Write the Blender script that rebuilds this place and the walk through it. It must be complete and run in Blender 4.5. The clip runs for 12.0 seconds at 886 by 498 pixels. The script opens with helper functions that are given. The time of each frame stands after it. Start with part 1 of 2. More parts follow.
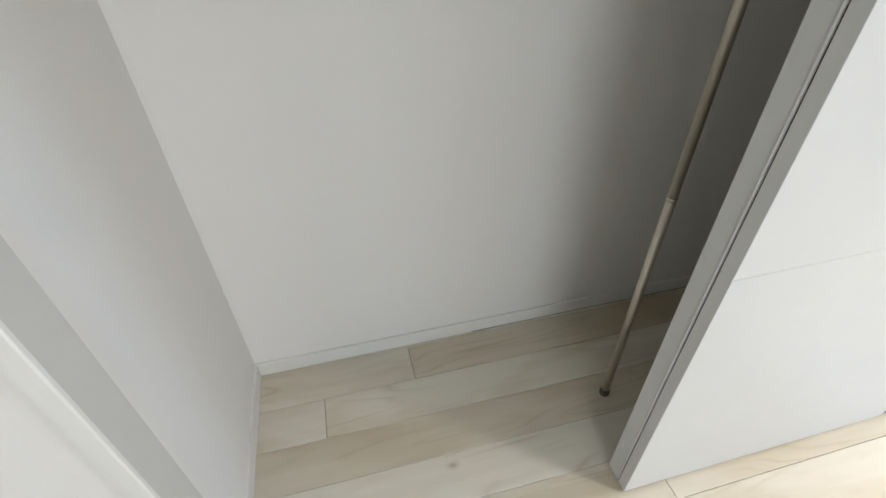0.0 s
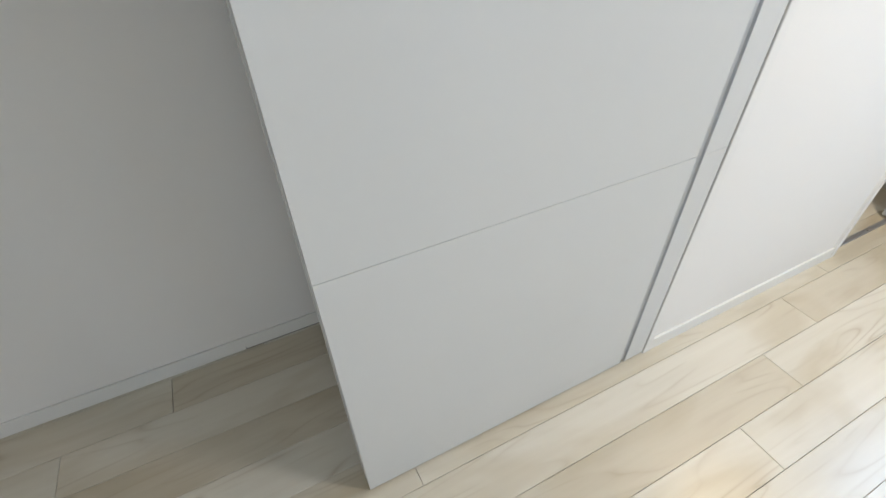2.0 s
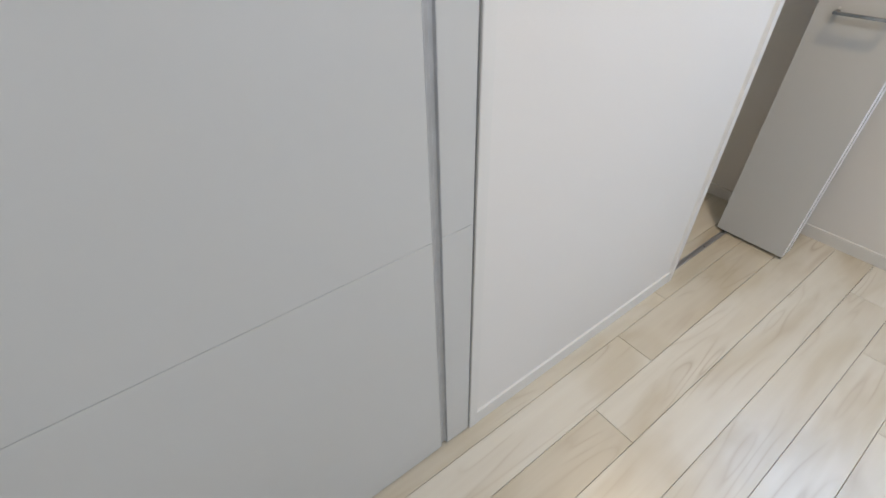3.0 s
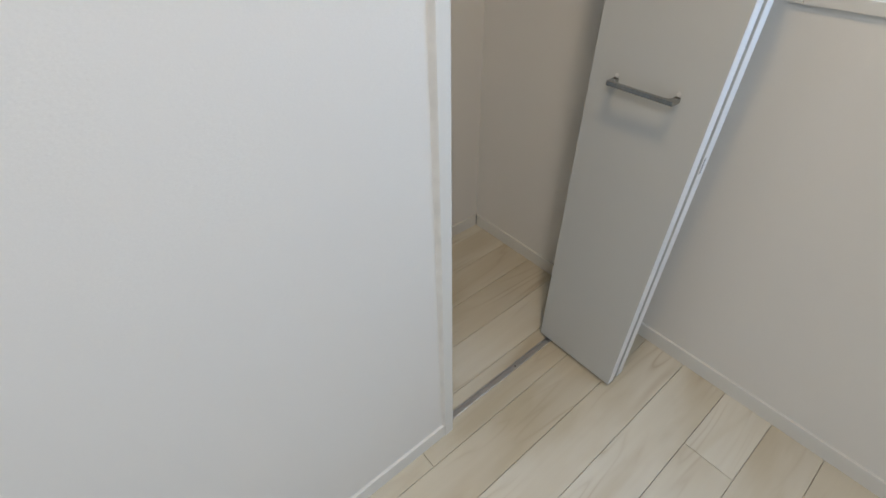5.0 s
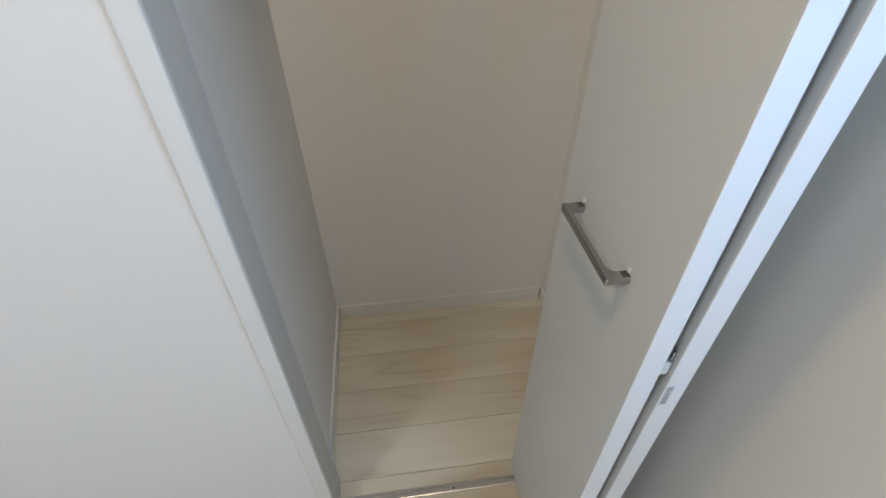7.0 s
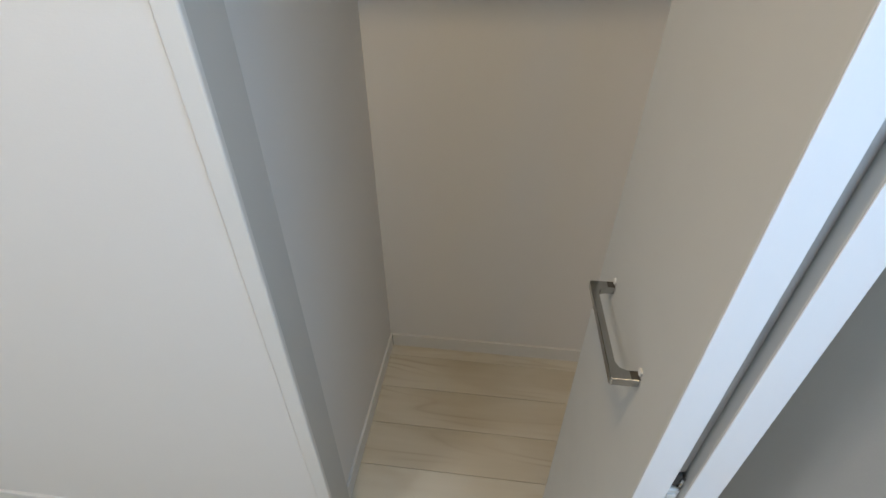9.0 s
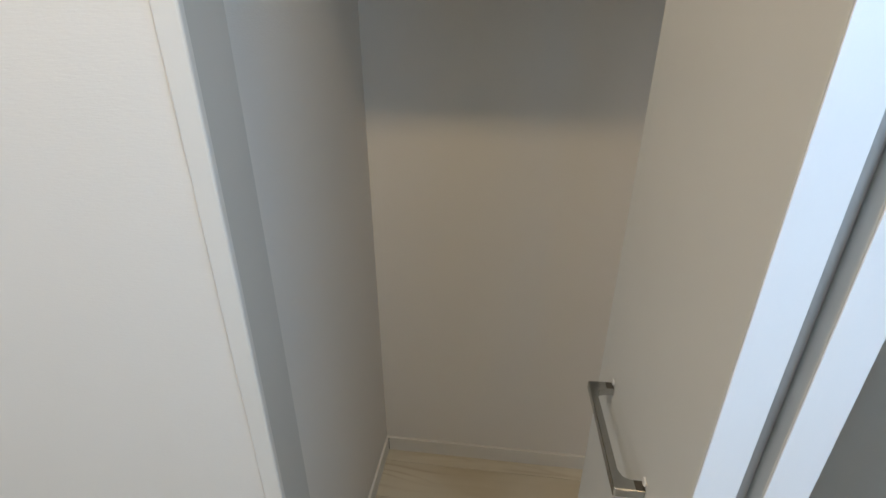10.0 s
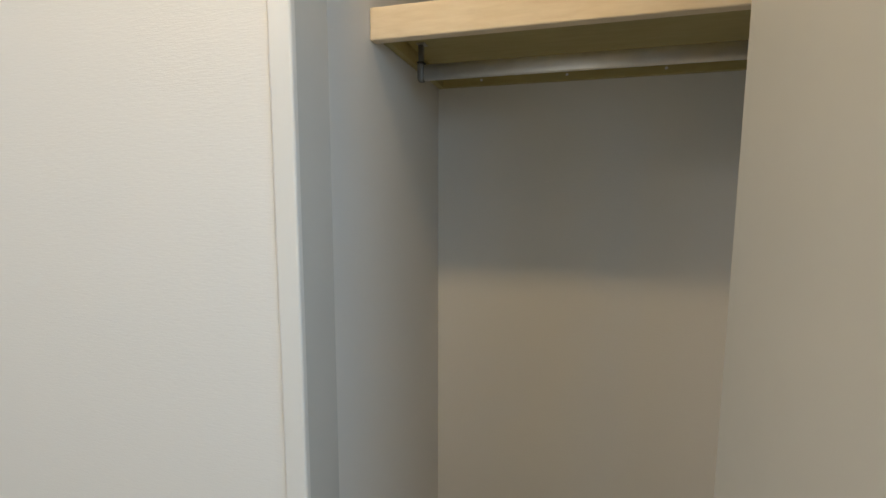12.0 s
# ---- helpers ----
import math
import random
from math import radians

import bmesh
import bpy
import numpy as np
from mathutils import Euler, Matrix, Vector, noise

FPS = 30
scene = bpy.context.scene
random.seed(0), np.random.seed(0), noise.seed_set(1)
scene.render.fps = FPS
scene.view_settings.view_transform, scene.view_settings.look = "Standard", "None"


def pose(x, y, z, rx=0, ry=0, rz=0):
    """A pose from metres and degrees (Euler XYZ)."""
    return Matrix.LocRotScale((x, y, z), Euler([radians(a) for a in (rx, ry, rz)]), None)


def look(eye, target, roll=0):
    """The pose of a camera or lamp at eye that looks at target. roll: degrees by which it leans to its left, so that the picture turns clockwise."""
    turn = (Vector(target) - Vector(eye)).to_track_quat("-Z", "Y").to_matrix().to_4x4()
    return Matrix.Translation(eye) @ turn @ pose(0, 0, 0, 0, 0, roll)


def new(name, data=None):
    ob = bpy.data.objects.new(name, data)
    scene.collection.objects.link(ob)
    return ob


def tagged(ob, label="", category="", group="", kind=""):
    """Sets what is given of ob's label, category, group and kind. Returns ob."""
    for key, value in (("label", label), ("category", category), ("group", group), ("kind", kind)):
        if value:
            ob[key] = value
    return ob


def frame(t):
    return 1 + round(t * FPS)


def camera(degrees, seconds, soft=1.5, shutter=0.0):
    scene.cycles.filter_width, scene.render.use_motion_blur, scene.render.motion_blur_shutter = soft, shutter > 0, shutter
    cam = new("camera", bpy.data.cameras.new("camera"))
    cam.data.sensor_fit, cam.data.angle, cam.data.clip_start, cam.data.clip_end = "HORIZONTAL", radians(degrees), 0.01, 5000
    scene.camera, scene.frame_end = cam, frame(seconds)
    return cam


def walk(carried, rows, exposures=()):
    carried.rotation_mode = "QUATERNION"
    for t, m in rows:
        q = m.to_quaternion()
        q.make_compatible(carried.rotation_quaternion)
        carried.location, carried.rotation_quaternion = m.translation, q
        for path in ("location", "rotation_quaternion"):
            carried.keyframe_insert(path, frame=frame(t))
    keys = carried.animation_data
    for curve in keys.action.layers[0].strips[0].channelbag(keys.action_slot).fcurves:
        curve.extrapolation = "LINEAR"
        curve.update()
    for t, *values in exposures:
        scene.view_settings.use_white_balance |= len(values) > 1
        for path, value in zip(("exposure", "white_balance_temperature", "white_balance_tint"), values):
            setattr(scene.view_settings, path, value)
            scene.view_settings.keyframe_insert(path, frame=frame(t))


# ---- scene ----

cam = camera(88.2, 12.0)

PATH = [
    (0, (-0.640, -0.398, 1.396), (-0.266, 1.121, 0.149), -1.00),
    (0.5, (-0.611, -0.411, 1.388), (-0.209, 1.080, 0.117), -1.08),
    (1, (-0.485, -0.469, 1.404), (-0.027, 0.995, 0.121), -1.27),
    (1.5, (-0.295, -0.548, 1.392), (0.259, 0.886, 0.112), -1.29),
    (2, (-0.041, -0.553, 1.392), (0.625, 0.823, 0.103), -1.53),
    (2.5, (0.237, -0.511, 1.390), (1.044, 0.799, 0.111), -1.28),
    (3, (0.540, -0.539, 1.415), (1.442, 0.712, 0.141), -1.51),
    (5, (1.727, -0.508, 1.411), (2.680, 0.668, 0.104), -1.22),
    (5.5, (1.963, -0.517, 1.400), (2.818, 0.743, 0.104), -0.88),
    (6, (2.139, -0.538, 1.401), (2.811, 0.831, 0.106), -0.80),
    (6.5, (2.308, -0.518, 1.394), (2.738, 0.953, 0.109), -0.42),
    (7, (2.437, -0.473, 1.398), (2.631, 1.042, 0.108), -0.36),
    (9, (2.544, -0.438, 1.415), (2.344, 1.163, 0.233), -0.17),
    (9.5, (2.546, -0.443, 1.420), (2.335, 1.254, 0.383), -0.00),
    (10, (2.552, -0.447, 1.427), (2.320, 1.359, 0.601), 0.01),
    (10.5, (2.562, -0.451, 1.431), (2.311, 1.443, 0.841), 0.03),
    (11, (2.567, -0.461, 1.428), (2.295, 1.481, 1.035), 0.14),
    (11.5, (2.571, -0.463, 1.439), (2.217, 1.484, 1.149), 0.21),
    (12, (2.538, -0.452, 1.450), (2.009, 1.463, 1.217), 0.14),
]
walk(cam, [(t, look(eye, target, roll)) for t, eye, target, roll in PATH],
     exposures=[(0, 0.74, 5900, 8), (1.5, 0.38, 5850, 6), (3, -0.40, 5850, 10), (5, -0.66, 5780, 7), (5.5, -0.60, 5720, 6), (7, -0.56, 5720, 7), (9.5, -0.68, 5950, 7), (12, -0.84, 6330, 5)])

# ---- light ----
CEIL = 2.42          # height of the ceiling
YF = 0.0635           # room face of the closet wall
XR = 3.012           # room face of the window wall
YB, XL = -2.60, -1.95

world = bpy.data.worlds.new("sky")
scene.world = world
world.use_nodes = True
wn = world.node_tree.nodes
sky = wn.new("ShaderNodeTexSky")
sky.sky_type, sky.sun_disc = "NISHITA", False
sky.sun_elevation, sky.sun_rotation = radians(48), radians(202)
wn["Background"].inputs["Strength"].default_value = 0.10
world.node_tree.links.new(sky.outputs["Color"], wn["Background"].inputs["Color"])


def lamp(name, kind, m, energy, color, **extra):
    data = bpy.data.lights.new(name, kind)
    data.energy, data.color = energy, color
    for key, value in extra.items():
        if key == "size":
            data.size = value
        elif key == "size_y":
            data.shape, data.size_y = "RECTANGLE", value
        elif key == "angle":
            data.angle = value
        elif key == "radius":
            data.shadow_soft_size = value
    ob = new(name, data)
    ob.matrix_world = m
    return ob


lamp("sun", "SUN", look((0, 0, 0), (0.25, 0.6, -0.72)), 1.2, (1.0, 0.96, 0.90), angle=radians(12))
lamp("back_window_daylight", "AREA", look((-0.40, YB + 0.06, 1.10), (-0.40, 0.0, 1.0)), 14.8, (0.96, 0.955, 0.965), size=1.0, size_y=1.7)
# daylight of an added, unseen window, set low to brighten the lower walls
lamp("added_window_daylight", "AREA", look((1.60, YB + 0.06, 0.75), (1.60, 0.0, 0.45)), 5.5, (0.76, 0.85, 1.0), size=1.0, size_y=1.3)
lamp("side_window_daylight", "AREA", look((XR + 0.02, -0.82, 1.72), (0.0, -0.82, 0.75)), 19.0, (0.56, 0.75, 1.0), size=0.74, size_y=0.62)
lamp("ceiling_lamp_light", "AREA", look((2.28, -0.24, CEIL - 0.03), (2.28, -0.24, 0.0)), 14.5, (1.0, 0.69, 0.36), size=0.10)
# added fill from overhead that brightens the closet wall
lamp("room_fill_light", "AREA", look((1.35, -1.0, CEIL - 0.07), (1.35, -1.0, 0.0)), 22.0, (1.0, 0.90, 0.84), size=0.35)


# ---- materials ----
def material(name, color, rough=0.5, metal=0.0, spec=0.5):
    m = bpy.data.materials.new(name)
    m.use_nodes = True
    b = m.node_tree.nodes["Principled BSDF"]
    b.inputs["Base Color"].default_value = (*color, 1)
    b.inputs["Roughness"].default_value = rough
    b.inputs["Metallic"].default_value = metal
    b.inputs["Specular IOR Level"].default_value = spec
    return m, m.node_tree.nodes, m.node_tree.links, b


def coords(n, l, scale=(1, 1, 1), use="Object", shift=None):
    tc, mp = n.new("ShaderNodeTexCoord"), n.new("ShaderNodeMapping")
    mp.inputs["Scale"].default_value = scale
    l.new(tc.outputs[use], mp.inputs["Vector"])
    if shift:
        l.new(shift, mp.inputs["Location"])
    return mp.outputs["Vector"]


def tex_noise(n, l, vec, scale, detail=3.0, rough=0.5, distort=0.0):
    t = n.new("ShaderNodeTexNoise")
    t.inputs["Scale"].default_value, t.inputs["Detail"].default_value = scale, detail
    t.inputs["Roughness"].default_value, t.inputs["Distortion"].default_value = rough, distort
    l.new(vec, t.inputs["Vector"])
    return t.outputs["Fac"]


def ramp(n, l, fac, stops):
    r = n.new("ShaderNodeValToRGB")
    el = r.color_ramp.elements
    while len(el) < len(stops):
        el.new(0.5)
    for e, (p, c) in zip(el, stops):
        e.position, e.color = p, (*c, 1)
    l.new(fac, r.inputs["Fac"])
    return r.outputs["Color"]


def mix(n, l, kind, fac, a, b):
    x = n.new("ShaderNodeMix")
    x.data_type, x.blend_type = "RGBA", kind
    if isinstance(fac, (int, float)):
        x.inputs["Factor"].default_value = fac
    else:
        l.new(fac, x.inputs["Factor"])
    l.new(a, x.inputs[6])
    l.new(b, x.inputs[7])
    return x.outputs[2]


def calc(n, l, op, a, b=None, c=None):
    x = n.new("ShaderNodeMath")
    x.operation = op
    for i, v in enumerate((a, b, c)):
        if v is None:
            continue
        if isinstance(v, (int, float)):
            x.inputs[i].default_value = v
        else:
            l.new(v, x.inputs[i])
    return x.outputs[0]


def bump(n, l, b, height, strength, distance):
    k = n.new("ShaderNodeBump")
    k.inputs["Strength"].default_value, k.inputs["Distance"].default_value = strength, distance
    l.new(height, k.inputs["Height"])
    l.new(k.outputs["Normal"], b.inputs["Normal"])


def wallpaper():
    m, n, l, b = material("white_wallpaper", (0.70, 0.681, 0.638), 0.75, 0, 0.3)
    v = coords(n, l)
    big = tex_noise(n, l, v, 1.3, 3)
    l.new(ramp(n, l, big, [(0.3, (0.692, 0.673, 0.630)), (0.7, (0.708, 0.689, 0.646))]), b.inputs["Base Color"])
    ribs = tex_noise(n, l, coords(n, l, (60, 60, 420)), 1.0, 2, 0.6)
    grain = tex_noise(n, l, v, 260, 2)
    bump(n, l, b, calc(n, l, "ADD", ribs, calc(n, l, "MULTIPLY", grain, 0.4)), 0.32, 0.0010)
    return m


def board_white(name="white_sheet_board", tone=(0.80, 0.795, 0.78), rough=0.42):
    m, n, l, b = material(name, tone, rough, 0, 0.4)
    v = coords(n, l)
    l.new(ramp(n, l, tex_noise(n, l, v, 2.0, 4), [(0.3, tuple(c * 0.975 for c in tone)), (0.7, tone)]), b.inputs["Base Color"])
    l.new(calc(n, l, "MULTIPLY_ADD", tex_noise(n, l, v, 14, 3), 0.12, rough - 0.06), b.inputs["Roughness"])
    fine = tex_noise(n, l, coords(n, l, (900, 900, 120)), 1.0, 2)
    bump(n, l, b, fine, 0.12, 0.0004)
    return m


def plank_wood():
    m, n, l, b = material("whitewashed_plank", (0.6, 0.53, 0.44), 0.38, 0, 0.6)
    info = n.new("ShaderNodeObjectInfo")
    sep = n.new("ShaderNodeCombineXYZ")
    l.new(calc(n, l, "MULTIPLY", info.outputs["Random"], 37.0), sep.inputs[0])
    l.new(calc(n, l, "MULTIPLY", info.outputs["Random"], 91.0), sep.inputs[1])
    v = coords(n, l, (0.75, 6.0, 1), shift=sep.outputs[0])
    body = tex_noise(n, l, v, 1.5, 1.5, 0.45, 0.35)
    rings = calc(n, l, "FRACT", calc(n, l, "MULTIPLY", body, 8.5))
    line = calc(n, l, "ABSOLUTE", calc(n, l, "SUBTRACT", rings, 0.5))
    line = calc(n, l, "POWER", calc(n, l, "MULTIPLY", line, 2.0), 4.0)
    streak = tex_noise(n, l, coords(n, l, (1.6, 34, 1), shift=sep.outputs[0]), 1.0, 3, 0.55)
    patch = tex_noise(n, l, coords(n, l, (1.1, 3.2, 1), shift=sep.outputs[0]), 1.3, 3, 0.5, 0.8)
    tone = ramp(n, l, info.outputs["Random"], [(0.0, (0.62, 0.585, 0.49)), (0.35, (0.525, 0.475, 0.365)), (0.65, (0.63, 0.60, 0.51)), (1.0, (0.565, 0.52, 0.415))])
    col = mix(n, l, "MULTIPLY", 1.0, tone, ramp(n, l, patch, [(0.32, (0.84, 0.80, 0.72)), (0.52, (1, 1, 1)), (0.75, (1.04, 1.045, 1.05))]))
    col = mix(n, l, "MULTIPLY", 1.0, col, ramp(n, l, streak, [(0.3, (0.965, 0.955, 0.94)), (0.7, (1.02, 1.02, 1.02))]))
    where = tex_noise(n, l, coords(n, l, (0.9, 3.0, 1), shift=sep.outputs[0]), 2.3, 2)
    mask = n.new("ShaderNodeMapRange")
    mask.inputs["From Min"].default_value, mask.inputs["From Max"].default_value = 0.46, 0.66
    l.new(where, mask.inputs["Value"])
    mask = mask.outputs["Result"]
    dark = n.new("ShaderNodeRGB")
    dark.outputs[0].default_value = (0.39, 0.32, 0.22, 1)
    amount = calc(n, l, "MULTIPLY", calc(n, l, "MULTIPLY", line, mask), 0.66)
    col = mix(n, l, "MIX", amount, col, dark.outputs[0])
    geo, off, span = n.new("ShaderNodeNewGeometry"), n.new("ShaderNodeVectorMath"), n.new("ShaderNodeVectorMath")
    squash = n.new("ShaderNodeVectorMath")
    off.inputs[1].default_value = (0.458, -0.262, 0)
    squash.operation, squash.inputs[1].default_value = "MULTIPLY", (0.6, 1.0, 0)
    span.operation = "LENGTH"
    l.new(geo.outputs["Position"], off.inputs[0])
    l.new(off.outputs[0], squash.inputs[0])
    l.new(squash.outputs[0], span.inputs[0])
    knot = n.new("ShaderNodeMapRange")
    knot.inputs["From Min"].default_value, knot.inputs["From Max"].default_value = 0.022, 0.002
    l.new(span.outputs["Value"], knot.inputs["Value"])
    brown = n.new("ShaderNodeRGB")
    brown.outputs[0].default_value = (0.22, 0.15, 0.09, 1)
    col = mix(n, l, "MIX", calc(n, l, "MULTIPLY", calc(n, l, "POWER", knot.outputs["Result"], 2.2), 0.6), col, brown.outputs[0])
    l.new(col, b.inputs["Base Color"])
    l.new(calc(n, l, "MULTIPLY_ADD", streak, 0.08, 0.27), b.inputs["Roughness"])
    bump(n, l, b, streak, 0.06, 0.0006)
    return m


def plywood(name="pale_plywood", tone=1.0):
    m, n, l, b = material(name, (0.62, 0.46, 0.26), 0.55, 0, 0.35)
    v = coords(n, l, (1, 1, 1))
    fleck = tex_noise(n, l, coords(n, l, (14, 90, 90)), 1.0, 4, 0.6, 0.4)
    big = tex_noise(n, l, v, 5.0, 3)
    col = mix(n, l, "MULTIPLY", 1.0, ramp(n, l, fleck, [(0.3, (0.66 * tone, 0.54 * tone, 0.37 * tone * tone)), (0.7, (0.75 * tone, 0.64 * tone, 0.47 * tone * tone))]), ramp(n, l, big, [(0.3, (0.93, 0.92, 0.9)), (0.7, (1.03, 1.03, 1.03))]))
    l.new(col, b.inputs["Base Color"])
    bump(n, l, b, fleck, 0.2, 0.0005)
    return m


def brushed(name, color, rough=0.3):
    m, n, l, b = material(name, color, rough, 1.0, 0.5)
    v = coords(n, l, (8, 8, 300))
    l.new(calc(n, l, "MULTIPLY_ADD", tex_noise(n, l, v, 1.0, 3), 0.2, rough - 0.1), b.inputs["Roughness"])
    l.new(ramp(n, l, tex_noise(n, l, coords(n, l), 30, 3), [(0.3, tuple(c * 0.9 for c in color)), (0.7, color)]), b.inputs["Base Color"])
    return m


def plain(name, color, rough=0.5, metal=0.0):
    m, n, l, b = material(name, color, rough, metal)
    l.new(ramp(n, l, tex_noise(n, l, coords(n, l), 22, 4), [(0.3, tuple(c * 0.88 for c in color)), (0.7, color)]), b.inputs["Base Color"])
    return m


def glass():
    m, n, l, b = material("window_glass", (1, 1, 1), 0.02)
    b.inputs["Transmission Weight"].default_value = 1.0
    b.inputs["IOR"].default_value = 1.45
    return m


WALL, TRIM, DOOR = wallpaper(), board_white("white_trim", (0.675, 0.662, 0.618), 0.42), board_white("white_door_sheet", (0.535, 0.537, 0.512), 0.34)
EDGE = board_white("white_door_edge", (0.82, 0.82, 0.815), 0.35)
WOOD, PLY = plank_wood(), plywood()
ALU, CHROME, STEEL = brushed("satin_aluminium", (0.56, 0.56, 0.57), 0.38), plain("chrome", (0.46, 0.46, 0.45), 0.2, 1.0), plain("pole_steel", (0.55, 0.51, 0.44), 0.46, 1.0)
GREY, DARK, RUBBER = plain("grey_gasket", (0.56, 0.56, 0.55), 0.5), plain("dark_gap", (0.05, 0.045, 0.04), 0.7), plain("brown_rubber", (0.10, 0.085, 0.06), 0.6)
GLASS, BROWN = glass(), plain("brown_sash", (0.055, 0.035, 0.025), 0.45)
# dark tone for what the chrome mirrors at the handle ends
DARK_REFLECTION = plain("chrome_dark_reflection", (0.16, 0.15, 0.13), 0.3, 0.8)
# same plywood at a darker tone, holding the shade beneath the shelf
UNDER_SHADE = plywood("shaded_plywood", 0.60)
SOCKET = plain("dull_steel", (0.26, 0.245, 0.22), 0.5, 0.8)
BEAD = plain("warm_grey_rubber", (0.50, 0.49, 0.46), 0.7)
# dark grey that stands for the shade inside the door gap
GAP_SHADE = plain("grey_gap_shade", (0.20, 0.20, 0.20), 0.8)
# trim board again, darkened to carry the shade on the jamb returns
JAMB_SHADE = board_white("trim_shaded", (0.50, 0.495, 0.46), 0.5)
RAIL = brushed("rail_steel", (0.86, 0.83, 0.77), 0.46)
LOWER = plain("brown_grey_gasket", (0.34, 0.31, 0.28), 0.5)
PULL = plain("grey_pull", (0.50, 0.51, 0.51), 0.35, 0.3)
SUB = plain("subfloor", (0.09, 0.07, 0.05), 0.8)
PLASTIC, LABEL, INK = plain("white_plastic", (0.75, 0.74, 0.70), 0.4), plain("silver_label", (0.50, 0.50, 0.50), 0.35), plain("label_ink", (0.16, 0.16, 0.17), 0.6)
PAPER, CAULK = plain("screw_cap", (0.72, 0.71, 0.68), 0.5), plain("ivory_caulk", (0.78, 0.76, 0.71), 0.5)


# ---- building helpers ----
def part(name, bm, mat, parent=None, label=""):
    me = bpy.data.meshes.new(name)
    bmesh.ops.recalc_face_normals(bm, faces=bm.faces)
    bm.to_mesh(me)
    bm.free()
    me.materials.append(mat)
    ob = new(name, me)
    if parent:
        ob.parent = parent
    if label:
        ob["label"] = label
    return ob


def group(name, at=(0, 0, 0), **tags):
    ob = new(name)
    ob.location = at
    return tagged(ob, **tags)


def add_box(bm, lo, hi, bevel=0.0, segments=2):
    """A box from lo to hi, with rounded edges."""
    size = [b - a for a, b in zip(lo, hi)]
    mid = [(a + b) / 2 for a, b in zip(lo, hi)]
    made = bmesh.ops.create_cube(bm, size=1.0, matrix=Matrix.Translation(mid) @ Matrix.Diagonal((*size, 1)))
    if bevel:
        edges = list({e for v in made["verts"] for e in v.link_edges})
        bmesh.ops.bevel(bm, geom=edges, offset=min(bevel, min(size) * 0.45), segments=segments, profile=0.5, affect="EDGES")
    return bm


def boxes(*items, bevel=0.0):
    bm = bmesh.new()
    for lo, hi in items:
        add_box(bm, lo, hi, bevel)
    return bm


def add_rod(bm, a, b, r, sides=20, r2=None):
    a, b = Vector(a), Vector(b)
    m = Matrix.Translation((a + b) / 2) @ (b - a).to_track_quat("Z", "Y").to_matrix().to_4x4()
    made = bmesh.ops.create_cone(bm, cap_ends=True, segments=sides, radius1=r, radius2=r if r2 is None else r2, depth=(b - a).length, matrix=m)
    for f in {f for v in made["verts"] for f in v.link_faces}:
        f.smooth = len(f.verts) == 4
    return bm


def prism(points, axis, lo, hi):
    """The outline points (in the two axes other than axis) drawn out from lo to hi."""
    bm = bmesh.new()

    def place(p, d):
        return {"x": (d, *p), "y": (p[0], d, p[1]), "z": (*p, d)}[axis]

    a, b = [bm.verts.new(place(p, lo)) for p in points], [bm.verts.new(place(p, hi)) for p in points]
    bm.faces.new(a), bm.faces.new(b[::-1])
    for i in range(len(points)):
        j = (i + 1) % len(points)
        bm.faces.new((a[i], a[j], b[j], b[i]))
    return bm


# ---- the shell ----
FRONT = 0.0535         # front of the casings
HEAD = 2.30          # head of both closet openings
A0, A1 = -1.0345, 1.056  # opening of the first closet
B0, B1 = 2.208, 2.83   # opening of the second closet
DEEP_A, DEEP_B = 0.768, 0.808
XA = -1.056            # side of the first closet
XB = 2.176             # side of the second closet


def structure(name, bm, mat, label):
    return tagged(part(name, bm, mat), label, kind="structure")


closet_wall = structure("wall_north", boxes(
    ((XL, YF, -0.02), (A0 - 0.012, 0.142, CEIL)),
    ((A0 - 0.012, YF, HEAD + 0.012), (A1 + 0.012, 0.142, CEIL)),
    ((A1 + 0.012, YF, -0.02), (B0 - 0.012, 0.142, CEIL)),
    ((B0 - 0.012, YF, HEAD + 0.012), (B1 + 0.012, 0.142, CEIL)),
    ((B1 + 0.012, YF, -0.02), (XR, 0.142, CEIL))), WALL, "white papered wall with two closet openings")
structure("wall_closet_back", boxes(((-1.2, DEEP_A, -0.02), (1.80, DEEP_A + 0.1, CEIL))), WALL, "white papered back wall of the first closet")
structure("wall_closet_side", boxes(((-1.2, 0.142, -0.02), (XA, DEEP_A, CEIL))), WALL, "white papered side wall of the first closet")
structure("wall_closet_end", boxes(((1.70, 0.142, -0.02), (1.80, DEEP_A, CEIL))), WALL, "white papered end wall of the first closet")
structure("wall_second_closet_side", boxes(((2.06, 0.142, -0.02), (XB, DEEP_B, CEIL))), WALL, "white papered side wall of the second closet")
structure("wall_second_closet_back", boxes(((2.06, DEEP_B, -0.02), (XR + 0.16, DEEP_B + 0.1, CEIL))), WALL, "white papered back wall of the second closet")
W0, W1, WZ0, WZ1 = -1.22, -0.168, 1.182, 2.12   # window in the side wall
structure("wall_east", boxes(
    ((XR, W1, -0.02), (XR + 0.16, DEEP_B, CEIL)),
    ((XR, W0, -0.02), (XR + 0.16, W1, WZ0 - 0.012)),
    ((XR, W0, WZ1 + 0.012), (XR + 0.16, W1, CEIL)),
    ((XR, YB, -0.02), (XR + 0.16, W0, CEIL))), WALL, "white papered wall with a window")
# U0 to U1: second window behind, added for its daylight
U0, U1 = 1.05, 2.15
V0, V1, VZ1 = -0.95, 0.15, 2.02                 # window behind
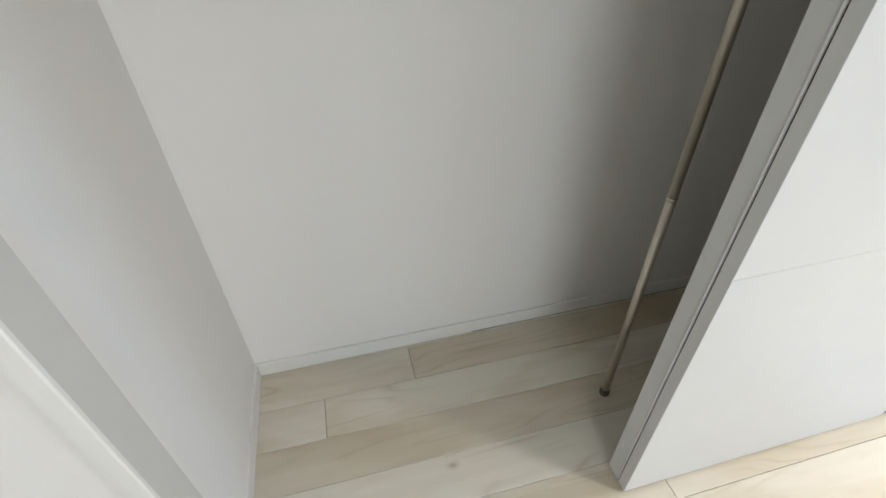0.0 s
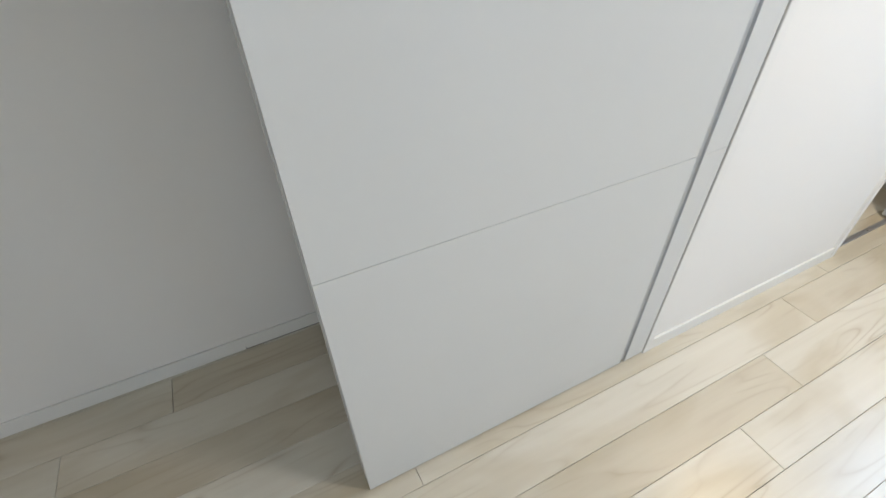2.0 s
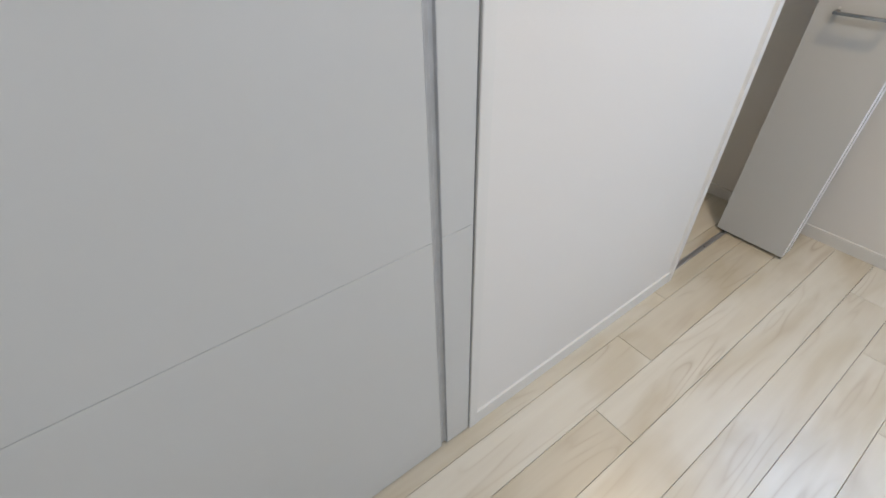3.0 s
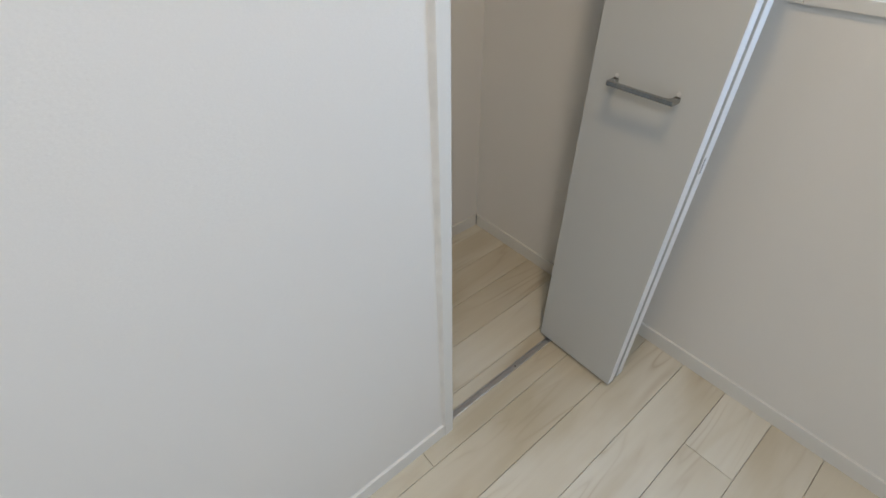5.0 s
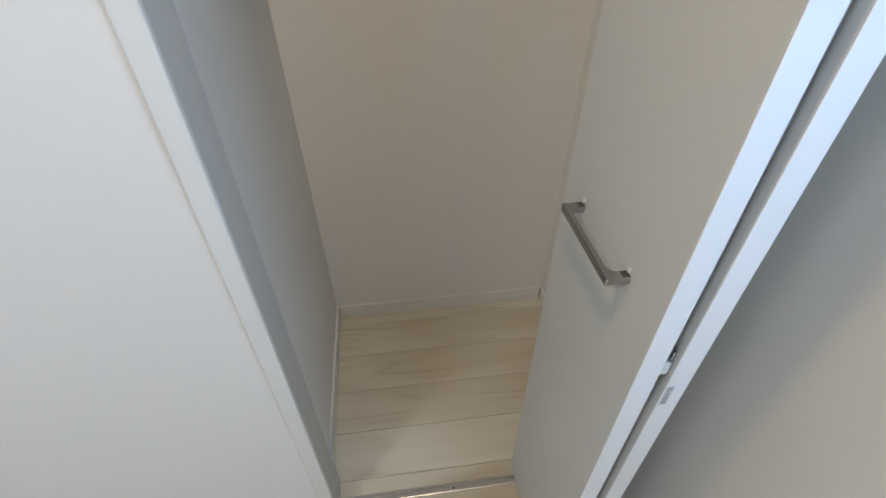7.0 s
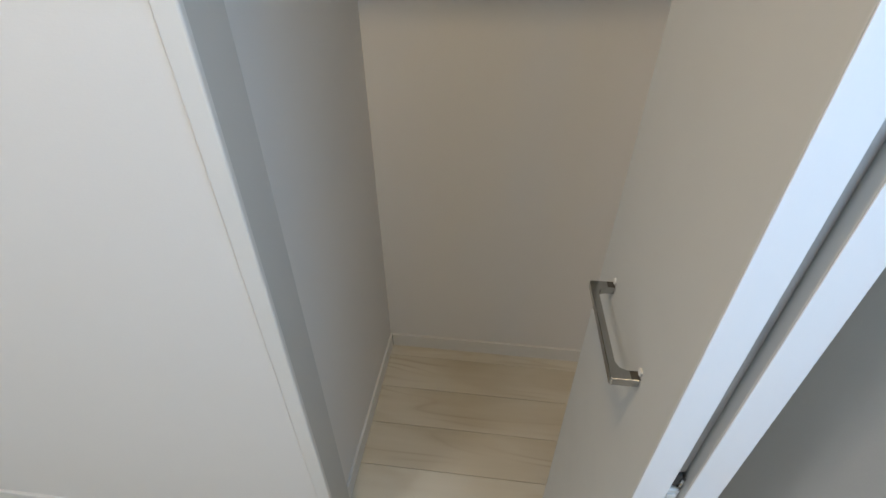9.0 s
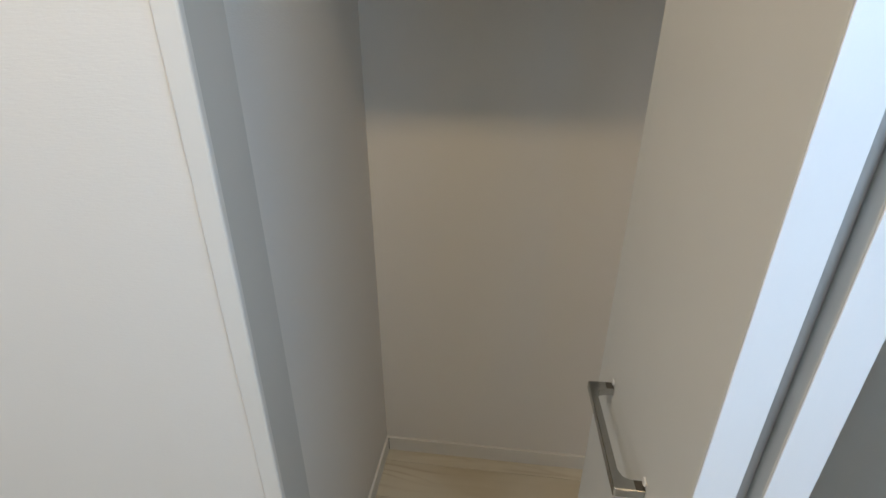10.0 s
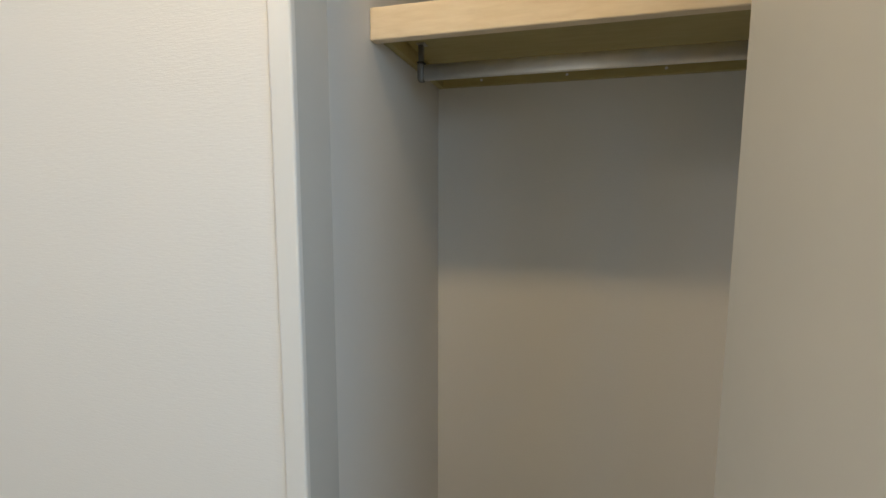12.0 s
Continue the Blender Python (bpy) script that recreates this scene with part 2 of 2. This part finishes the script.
structure("wall_south", boxes(
    ((XL, YB - 0.15, -0.02), (V0, YB, CEIL)),
    ((V1, YB - 0.15, -0.02), (U0, YB, CEIL)),
    ((U1, YB - 0.15, -0.02), (XR + 0.16, YB, CEIL)),
    ((U0, YB - 0.15, VZ1), (U1, YB, CEIL)),
    ((V0, YB - 0.15, VZ1), (V1, YB, CEIL))), WALL, "white papered wall with two tall windows")
structure("wall_west", boxes(((XL - 0.1, YB - 0.15, -0.02), (XL, 0.142, CEIL))), WALL, "white papered wall")
structure("ceiling", boxes(((XL - 0.1, YB - 0.15, CEIL), (XR + 0.16, DEEP_B + 0.1, CEIL + 0.1))), WALL, "white papered ceiling")
floor = structure("floor", boxes(((XL - 0.1, YB - 0.15, -0.06), (XR + 0.16, DEEP_B + 0.1, -0.012))), SUB, "whitewashed wooden plank floor")
structure("ground", boxes(((-60, -60, -0.6), (60, 60, -0.5))), SUB, "dark ground outside")

# casings and jambs
def casing(name, x0, x1, inner, label):
    """The lining of an opening: front face strip, and the return behind it, its shade put into a darker tone, on one
    side.
    """
    edge, back = (x1, x1 - 0.012) if inner > 0 else (x0, x0 + 0.012)
    far = x0 if inner > 0 else x1
    step = 0.003 if inner > 0 else -0.003
    strip = structure(name, prism([(far, FRONT), (edge - step, FRONT), (edge - 0.3 * step, FRONT + 0.0009), (edge, FRONT + 0.003), (edge, FRONT + 0.010), (far, FRONT + 0.0098)], "z", 0.0, HEAD), TRIM, label)
    part("jamb", prism([(edge, FRONT + 0.0101), (edge, 0.142), (back, 0.142), (back, FRONT + 0.0101)], "z", 0.0, HEAD), JAMB_SHADE, strip, "jamb lining in a trim tone darkened for shade")
    return strip


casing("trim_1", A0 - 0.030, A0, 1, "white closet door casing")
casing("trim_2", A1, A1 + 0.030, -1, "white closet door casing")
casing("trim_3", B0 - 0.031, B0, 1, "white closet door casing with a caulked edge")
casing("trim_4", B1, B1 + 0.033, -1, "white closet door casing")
for i, (x0, x1) in enumerate(((A0 - 0.03, A1 + 0.03), (B0 - 0.031, B1 + 0.033))):
    structure("trim_head_%d" % (i + 1), boxes(((x0, FRONT, HEAD), (x1, 0.142, HEAD + 0.012)), bevel=0.002), TRIM, "white closet door head casing")


def caulk(name, x):
    """A hand-drawn bead of caulk in the corner between a casing and the wall, a little uneven."""
    rng, bm, rows = random.Random(5), bmesh.new(), []
    for k in range(57):
        z, w, d = 0.06 + k * 0.04, rng.uniform(-0.0009, 0.0009), rng.uniform(-0.0004, 0.0004)
        rows.append([bm.verts.new((px, py, z)) for px, py in ((x + 0.0010, FRONT - 0.0004), (x - 0.0020, FRONT + 0.0018 + d), (x - 0.0045 + w, YF - 0.0026), (x - 0.0085 + w, YF + 0.0002))])
    for a, b in zip(rows, rows[1:]):
        for i in range(3):
            bm.faces.new((a[i], a[i + 1], b[i + 1], b[i])).smooth = True
    return structure(name, bm, CAULK, "thin uneven ivory caulk along the casing")


caulk("trim_5", B0 - 0.0312)


def baseboard(name, pts):
    """A skirting with a rounded top; pts: start and end of its face, and the way it faces."""
    (xa, ya), (xb, yb), (nx, ny) = pts
    bm = bmesh.new()
    prof = [(0, 0), (0.0085, 0), (0.0085, 0.0580), (0.0078, 0.0594), (0.0066, 0.0600), (0, 0.0600)]
    a, b = [[bm.verts.new((x + nx * d, y + ny * d, z)) for d, z in prof] for x, y in ((xa, ya), (xb, yb))]
    bm.faces.new(a), bm.faces.new(b[::-1])
    for i in range(len(prof)):
        j = (i + 1) % len(prof)
        bm.faces.new((a[i], a[j], b[j], b[i]))
    return structure(name, bm, TRIM, "low white baseboard")


baseboard("baseboard_1", ((A1 + 0.030, YF), (B0 - 0.031, YF), (0, -1)))
baseboard("baseboard_2", ((XL, YF), (A0 - 0.030, YF), (0, -1)))
baseboard("baseboard_3", ((XA, DEEP_A), (1.70, DEEP_A), (0, -1)))
baseboard("baseboard_4", ((XA, 0.150), (XA, DEEP_A - 0.0105), (1, 0)))
baseboard("baseboard_5", ((XB, DEEP_B), (XR, DEEP_B), (0, -1)))
baseboard("baseboard_6", ((XB, 0.150), (XB, DEEP_B - 0.0105), (1, 0)))
baseboard("baseboard_7", ((XR, 0.150), (XR, DEEP_B - 0.0115), (-1, 0)))
baseboard("baseboard_8", ((XR, YB), (XR, YF), (-1, 0)))
baseboard("baseboard_9", ((V1, YB), (U0, YB), (0, 1)))
baseboard("baseboard_12", ((U1, YB), (XR, YB), (0, 1)))
structure("trim_7", boxes(((-0.242, DEEP_A - 0.0088, 0.0006), (1.69, DEEP_A - 0.0086, 0.0030)), ((-0.2432, DEEP_A - 0.0088, 0.0006), (-0.2412, DEEP_A - 0.0086, 0.0120))), DARK, "fine dark gap under a baseboard")
structure("trim_6", boxes(((XR - 0.0102, DEEP_B - 0.0100, 0.001), (XR - 0.0080, DEEP_B - 0.0084, 0.0605))), DARK, "dark seam where two baseboards meet")
structure("trim_8", boxes(((XB + 0.0084, DEEP_B - 0.0098, 0.001), (XB + 0.0098, DEEP_B - 0.0084, 0.0605))), DARK, "dark seam where two baseboards meet")
baseboard("baseboard_10", ((XL, YB), (V0, YB), (0, 1)))
baseboard("baseboard_11", ((XL, YB), (XL, YF), (1, 0)))

# ---- sliding doors of the first closet ----
def sliding_door(y0, y1, label):
    door = group("sliding_door", (0.0, y0, 0.010), label=label, category="door", group="closet doors")
    t = y1 - y0
    top = HEAD - 0.02
    part("panel", boxes(((0, 0, 0), (0.943, t, 0.8268)), ((0, 0, 0.8281), (0.943, t, top)), ((0, 0.0036, 0.8260), (0.943, t - 0.0036, 0.8290)), bevel=0.0009), DOOR, door)
    part("stile", boxes(((0.968, 0, 0), (1.050, t, 0.8268)), ((0.968, 0, 0.8281), (1.050, t, top)), ((0.968, 0.0036, 0.8260), (1.050, t - 0.0036, 0.8290)), bevel=0.0009), DOOR, door)
    bm = prism([(0.9432, 0.0), (0.9452, 0.0), (0.9475, 0.006), (0.953, 0.0105), (0.960, 0.011), (0.9655, 0.007), (0.9665, 0.0), (0.9678, 0.0), (0.9678, t), (0.9432, t)], "z", 0.0, top)
    part("finger_pull", bm, PULL, door, "full-height recessed grey aluminium finger pull")
    return door


sliding_door(0.056, 0.0860, "white sliding closet door with a full-height grey finger pull")
sliding_door(0.0965, 0.1380, "white sliding closet door stacked behind the other")
bm = prism([(0.014, 0.0896), (0.002, 0.0899), (-0.0010, 0.0912), (-0.0020, 0.0932), (-0.0014, 0.0952), (0.0004, 0.0962), (0.02, 0.0962), (0.02, 0.0896)], "z", 0.012, HEAD - 0.02)
gasket = tagged(part("door_gasket", bm, BEAD), "warm grey rubber gasket between the stacked sliding doors", "gasket")
# dark strip set into the door gap to deepen its shade
part("gap_shade", boxes(((0.003, 0.0862, 0.012), (0.02, 0.0895, HEAD - 0.02))), DARK, gasket, "dark strip for the shade in the gap")
# strip added in the open gap so that it reads dark
tagged(part("jamb_gap_strip", boxes(((1.0508, 0.060, 0.004), (1.0558, 0.138, HEAD - 0.02))), GAP_SHADE), "thin dark strip for the shade in the gap between closet door and casing", "gasket")
bm = bmesh.new()
add_rod(bm, (-0.0006, 0.121, 0.152), (0.001, 0.121, 0.152), 0.0035, 12)
tagged(part("screw_cap", bm, PAPER), "tiny white screw cap in the edge of the closet door", "screw cap")

# telescopic pole in the first closet
pole = group("support_pole", (0.120, 0.373, 0), label="vertical telescopic steel pole with a brown rubber foot on the floor", category="pole")
part("lower_tube", add_rod(bmesh.new(), (0, 0, 0.016), (0, 0, 0.80), 0.0125), STEEL, pole)
part("upper_tube", add_rod(bmesh.new(), (0, 0, 0.80), (0, 0, CEIL), 0.0121), STEEL, pole)
part("collar", add_rod(bmesh.new(), (0, 0, 0.794), (0, 0, 0.802), 0.0132), STEEL, pole, "small steel collar")
bm = add_rod(bmesh.new(), (0, 0, 0), (0, 0, 0.018), 0.0165)
add_rod(bm, (0, 0, 0.018), (0, 0, 0.026), 0.0165, r2=0.0135)
part("foot", bm, RUBBER, pole, "brown rubber foot")


# ---- folding door of the second closet ----
def handle(parent):
    """A flat bow handle on the leaf's face, from y -0.103 to 0.063."""
    h = part("handle", prism([(0.063, 0.0), (0.063, 0.030), (0.0615, 0.0315), (-0.1015, 0.0315), (-0.103, 0.030), (-0.103, 0.0),
                              (-0.089, 0.0), (-0.089, 0.012), (-0.086, 0.019), (-0.078, 0.0225), (0.038, 0.0225), (0.046, 0.019), (0.049, 0.012), (0.049, 0.0)], "z", -0.0055, 0.0055),
             CHROME, parent, "chrome bow handle")
    for v in h.data.vertices:
        y, d, z = v.co
        v.co = (-d - 0.0005, y, z)
    mod = h.modifiers.new("rounded", "BEVEL")
    mod.width, mod.segments, mod.limit_method = 0.0012, 2, "ANGLE"
    h.data.flip_normals()
    return h


folding_door = group("folding_door", (2.7160, 0, 0), label="white folding closet door standing open, folded flat, with a chrome bow handle", category="door", group="closet doors")
TIP, HINGE = -0.1755, 0.128
for i, (x0, x1) in enumerate(((0.0, 0.032), (0.050, 0.082))):
    leaf = part("leaf", boxes(((x0, TIP + 0.0012, 0.014), (x1, HINGE, HEAD - 0.02)), bevel=0.0012), DOOR, folding_door)
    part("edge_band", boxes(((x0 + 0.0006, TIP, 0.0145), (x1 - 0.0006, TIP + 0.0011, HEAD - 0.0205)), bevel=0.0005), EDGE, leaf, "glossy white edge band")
    if i == 0:
        h = handle(leaf)
        h.location = (0, 0, 1.005)
        # dark sleeves paint the reflection near each end of the handle
        for y in (0.056, -0.096):
            part("foot", boxes(((-0.0098, y - 0.0060, -0.0059), (-0.0004, y + 0.0060, 0.0059)), bevel=0.0004), DARK_REFLECTION, h, "dark sleeve for the reflection at the handle end")
        for y in (0.056, -0.096):
            bm = add_rod(bmesh.new(), (-0.0003, y, 1.017), (-0.0022, y, 1.017), 0.0045, 14)
            part("screw_cap", bm, PAPER, leaf, "white plastic screw cap")
ROLL = [(0.041 - 0.0088 * math.cos(a), -0.1590 - 0.0035 * math.sin(a)) for a in [math.pi * i / 12 for i in range(13)]] + [(0.0498, -0.130), (0.0322, -0.130)]
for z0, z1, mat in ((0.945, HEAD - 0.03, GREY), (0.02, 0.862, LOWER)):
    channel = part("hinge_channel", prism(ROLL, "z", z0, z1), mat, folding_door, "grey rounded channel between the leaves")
    for f in channel.data.polygons:
        f.use_smooth = abs(f.normal.z) < 0.5 and f.normal.y < 0.1
for k, (z, label) in enumerate(((0.886, "small white plastic hinge"), (0.276, "small lower plastic hinge"))):
    cup = part("hinge_cup", boxes(((0.0325, -0.168, z + 0.008), (0.0495, -0.150, z + 0.032)), ((0.036, -0.1705, z + 0.014), (0.046, -0.168, z + 0.026)), bevel=0.002), PLASTIC, folding_door, label)
    part("catch", boxes(((0.0325, -0.167, z - 0.018), (0.043, -0.150, z + 0.002)), ((0.040, -0.160, z + 0.002), (0.0495, -0.150, z + 0.0075)), bevel=0.002), CHROME, cup, "bright metal hinge catch")
    part("bracket", boxes(((0.0325, -0.1665, z + 0.0365), (0.0450, -0.148, z + 0.058)), bevel=0.002), DARK, cup, "dark hinge bracket")
    part("pin", add_rod(bmesh.new(), (0.0472, -0.1655, z + 0.033), (0.0472, -0.1655, z + 0.052), 0.0022, 12), CHROME, cup, "bright hinge pin")
lab = part("label", boxes(((0.0530, TIP - 0.0006, 0.834), (0.0625, TIP - 0.0001, 0.876))), LABEL, folding_door, "small silver maker label")
bm = bmesh.new()
for z, w in ((0.839, 0.006), (0.845, 0.004), (0.850, 0.006), (0.857, 0.005), (0.864, 0.003), (0.870, 0.005)):
    add_box(bm, (0.055, TIP - 0.0009, z), (0.055 + w, TIP - 0.0006, z + 0.0018))
part("print", bm, INK, lab, "unreadable print")
part("pivot", add_rod(bmesh.new(), (0.016, 0.100, 0.001), (0.016, 0.100, 0.014), 0.007), DARK, folding_door, "black guide pin")

# floor track
track = group("floor_track", (0, 0, 0), label="narrow grey aluminium floor track with small screws", category="track")
part("rail", prism([(0.079, 0.0002), (0.0795, 0.0030), (0.082, 0.0036), (0.0905, 0.0036), (0.0915, 0.0016), (0.0965, 0.0016), (0.0975, 0.0036), (0.103, 0.0036), (0.1045, 0.0002)], "x", B0 + 0.001, B1 - 0.001), ALU, track)
for x in (2.228, 2.535, 2.80):
    part("screw", add_rod(bmesh.new(), (x, 0.0885, 0.0034), (x, 0.0885, 0.0044), 0.0030, 12), DARK, track, "small dark screw")

# ---- shelf and rod of the second closet ----
shelf = group("closet_shelf", (0, 0, 0), label="pale plywood closet shelf with a deep front edge", category="shelf")
part("front_edge", boxes(((XB + 0.001, 0.352, 1.730), (XR - 0.001, 0.376, 1.787)), bevel=0.0025), PLY, shelf, "pale wooden front lipping")
part("board", boxes(((XB + 0.001, 0.3762, 1.7725), (XR - 0.001, DEEP_B - 0.001, 1.786)), bevel=0.001), UNDER_SHADE, shelf, "plywood board, darkened for the shade under the shelf")
part("back_batten", boxes(((XB + 0.018, DEEP_B - 0.018, 1.742), (XR - 0.018, DEEP_B - 0.001, 1.7720)), bevel=0.0015), UNDER_SHADE, shelf, "wooden batten, darkened for the shade under the shelf")
part("side_batten", boxes(((XB + 0.001, 0.3764, 1.742), (XB + 0.0175, DEEP_B - 0.001, 1.7720)), bevel=0.0015), UNDER_SHADE, shelf, "wooden batten, darkened for the shade under the shelf")
part("side_batten", boxes(((XR - 0.0175, 0.3764, 1.742), (XR - 0.001, DEEP_B - 0.001, 1.7720)), bevel=0.0015), UNDER_SHADE, shelf, "wooden batten, darkened for the shade under the shelf")
for x in (2.30, 2.52, 2.75, 2.93):
    part("screw", add_rod(bmesh.new(), (x, DEEP_B - 0.0182, 1.755), (x, DEEP_B - 0.0195, 1.755), 0.0035, 10), PAPER, shelf, "small pale screw head")

rail = group("hanging_rail", (0, 0.525, 1.7125), label="horizontal steel clothes rail under the closet shelf, with dark end brackets", category="clothes rail")
prof = [(0.0075 * math.copysign(abs(math.cos(a)) ** 0.6, math.cos(a)), 0.0165 * math.copysign(abs(math.sin(a)) ** 0.75, math.sin(a))) for a in [2 * math.pi * (i + 0.5) / 28 for i in range(28)]]
tube = part("tube", prism(prof, "x", 2.2255, XR - 0.050), RAIL, rail)
for f in tube.data.polygons:
    f.use_smooth = len(f.vertices) == 4
for x0, x1 in ((2.2115, 2.226), (XR - 0.0505, XR - 0.036)):
    bracket = part("bracket", boxes(((x0, -0.0115, -0.0190), (x1, 0.0115, 0.0190)), bevel=0.005), SOCKET, rail, "dull grey end bracket")
    part("ring", boxes(((x0 - 0.0006, -0.0100, 0.0191), (x1 + 0.0006, 0.0100, 0.0222)), bevel=0.001), DARK, bracket, "dark ring")
    part("hanger", boxes(((x0 + 0.002, -0.0055, 0.0223), (x1 - 0.002, 0.0055, 0.0574)), bevel=0.0008), SOCKET, bracket, "dull steel bracket stem")
    part("flange", boxes(((x0 - 0.001, -0.012, 0.0575), (x1 + 0.004, 0.012, 0.0598)), bevel=0.0008), STEEL, bracket, "steel fixing flange")

# ---- window in the side wall ----
window_1 = structure("window_1", boxes(
    ((XR - 0.010, W0 - 0.028, WZ0 - 0.026), (XR + 0.072, W1 + 0.0, WZ0)), bevel=0.002), TRIM, "white framed side window with a dark brown sash")
part("side_casing", boxes(((XR - 0.010, W1 + 0.0006, WZ0 - 0.026), (XR + 0.072, W1 + 0.030, WZ1 + 0.026)), bevel=0.002), TRIM, window_1)
part("side_casing", boxes(((XR - 0.010, W0 - 0.028, WZ0 + 0.0006), (XR + 0.072, W0, WZ1 + 0.026)), bevel=0.002), TRIM, window_1)
part("head_casing", boxes(((XR - 0.010, W0 + 0.0006, WZ1), (XR + 0.072, W1 - 0.0006, WZ1 + 0.026)), bevel=0.002), TRIM, window_1)
sash = part("sash", boxes(
    ((XR + 0.073, W0, WZ0), (XR + 0.120, W1, WZ0 + 0.045)), ((XR + 0.073, W0, WZ1 - 0.04), (XR + 0.120, W1, WZ1)),
    ((XR + 0.0735, W1 - 0.040, WZ0 + 0.045), (XR + 0.120, W1, WZ1 - 0.04)), ((XR + 0.0735, W0, WZ0 + 0.045), (XR + 0.120, W0 + 0.04, WZ1 - 0.04)),
    ((XR + 0.0735, (W0 + W1) / 2 - 0.03, WZ0 + 0.045), (XR + 0.120, (W0 + W1) / 2 + 0.03, WZ1 - 0.04)), bevel=0.002), BROWN, window_1, "dark brown window sash")
for y0, y1 in ((W0 + 0.04, (W0 + W1) / 2 - 0.03), ((W0 + W1) / 2 + 0.03, W1 - 0.04)):
    pane = part("pane", boxes(((XR + 0.094, y0, WZ0 + 0.045), (XR + 0.099, y1, WZ1 - 0.04))), GLASS, window_1)
    pane.visible_shadow = False

# ---- tall windows behind, out of view ----
def tall_window(name, x0, x1):
    mid, z = (x0 + x1) / 2, VZ1
    win = structure(name, boxes(
        ((x0, YB - 0.10, 0.0), (x0 + 0.05, YB - 0.04, z)), ((x1 - 0.05, YB - 0.10, 0.0), (x1, YB - 0.04, z)),
        ((x0 + 0.05, YB - 0.10, z - 0.05), (x1 - 0.05, YB - 0.04, z)), ((x0 + 0.05, YB - 0.10, -0.01), (x1 - 0.05, YB - 0.04, 0.05)),
        ((mid - 0.03, YB - 0.10, 0.05), (mid + 0.03, YB - 0.04, z - 0.05)), bevel=0.003), BROWN, "tall sliding window with a dark brown frame, out of view")
    for a, c in ((x0 + 0.05, mid - 0.03), (mid + 0.03, x1 - 0.05)):
        pane = part("pane", boxes(((a, YB - 0.073, 0.05), (c, YB - 0.068, z - 0.05))), GLASS, win)
        pane.visible_shadow = False


tall_window("window_2", V0, V1)
# unseen window added to go with the low daylight
tall_window("window_3", U0, U1)

# ceiling lamps out of view; the larger is added for the fill light
for x, y, r in ((2.28, -0.24, 0.055), (1.35, -1.0, 0.20)):
    lampthing = group("ceiling_lamp", (x, y, CEIL), label="round white ceiling lamp, out of view", category="lamp")
    bm = bmesh.new()
    add_rod(bm, (0, 0, 0), (0, 0, -0.018), r, 32)
    part("housing", bm, PLASTIC, lampthing)

# ---- floor planks, last ----
W, L, STEP = 0.150, 1.9425, 0.32375
shared = {}


def plank(length):
    key = round(length, 4)
    if key not in shared:
        bm = bmesh.new()
        g, c, h = 0.0006, 0.0011, 0.012
        lo, hi = (0, 0), (length, W)
        rings = []
        for inset, z in ((g, -h), (g, -c), (g + c, 0.0)):
            rings.append([bm.verts.new((x, y, z)) for x, y in ((lo[0] + inset, lo[1] + inset), (hi[0] - inset, lo[1] + inset), (hi[0] - inset, hi[1] - inset), (lo[0] + inset, hi[1] - inset))])
        for r0, r1 in zip(rings, rings[1:]):
            for i in range(4):
                j = (i + 1) % 4
                bm.faces.new((r0[i], r0[j], r1[j], r1[i]))
        bm.faces.new(rings[-1])
        me = bpy.data.meshes.new("plank")
        bm.to_mesh(me)
        bm.free()
        me.materials.append(WOOD)
        shared[key] = me
    return shared[key]


def lay(a, end, k):
    if end - a > 0.01:
        ob = new("plank", plank(end - a))
        ob.location = (a, -W * (k + 1), 0)
        ob.parent = floor


for k in range(-6, 18):
    end = 1.95 if k <= -2 else XR
    x = 2.085 - STEP * (k + 1)
    x -= math.ceil((x - XL) / L) * L
    while x < end:
        lay(max(x, XL), min(x + L, end), k)
        x += L
    if k <= -2:
        lay(1.95, XR, k)
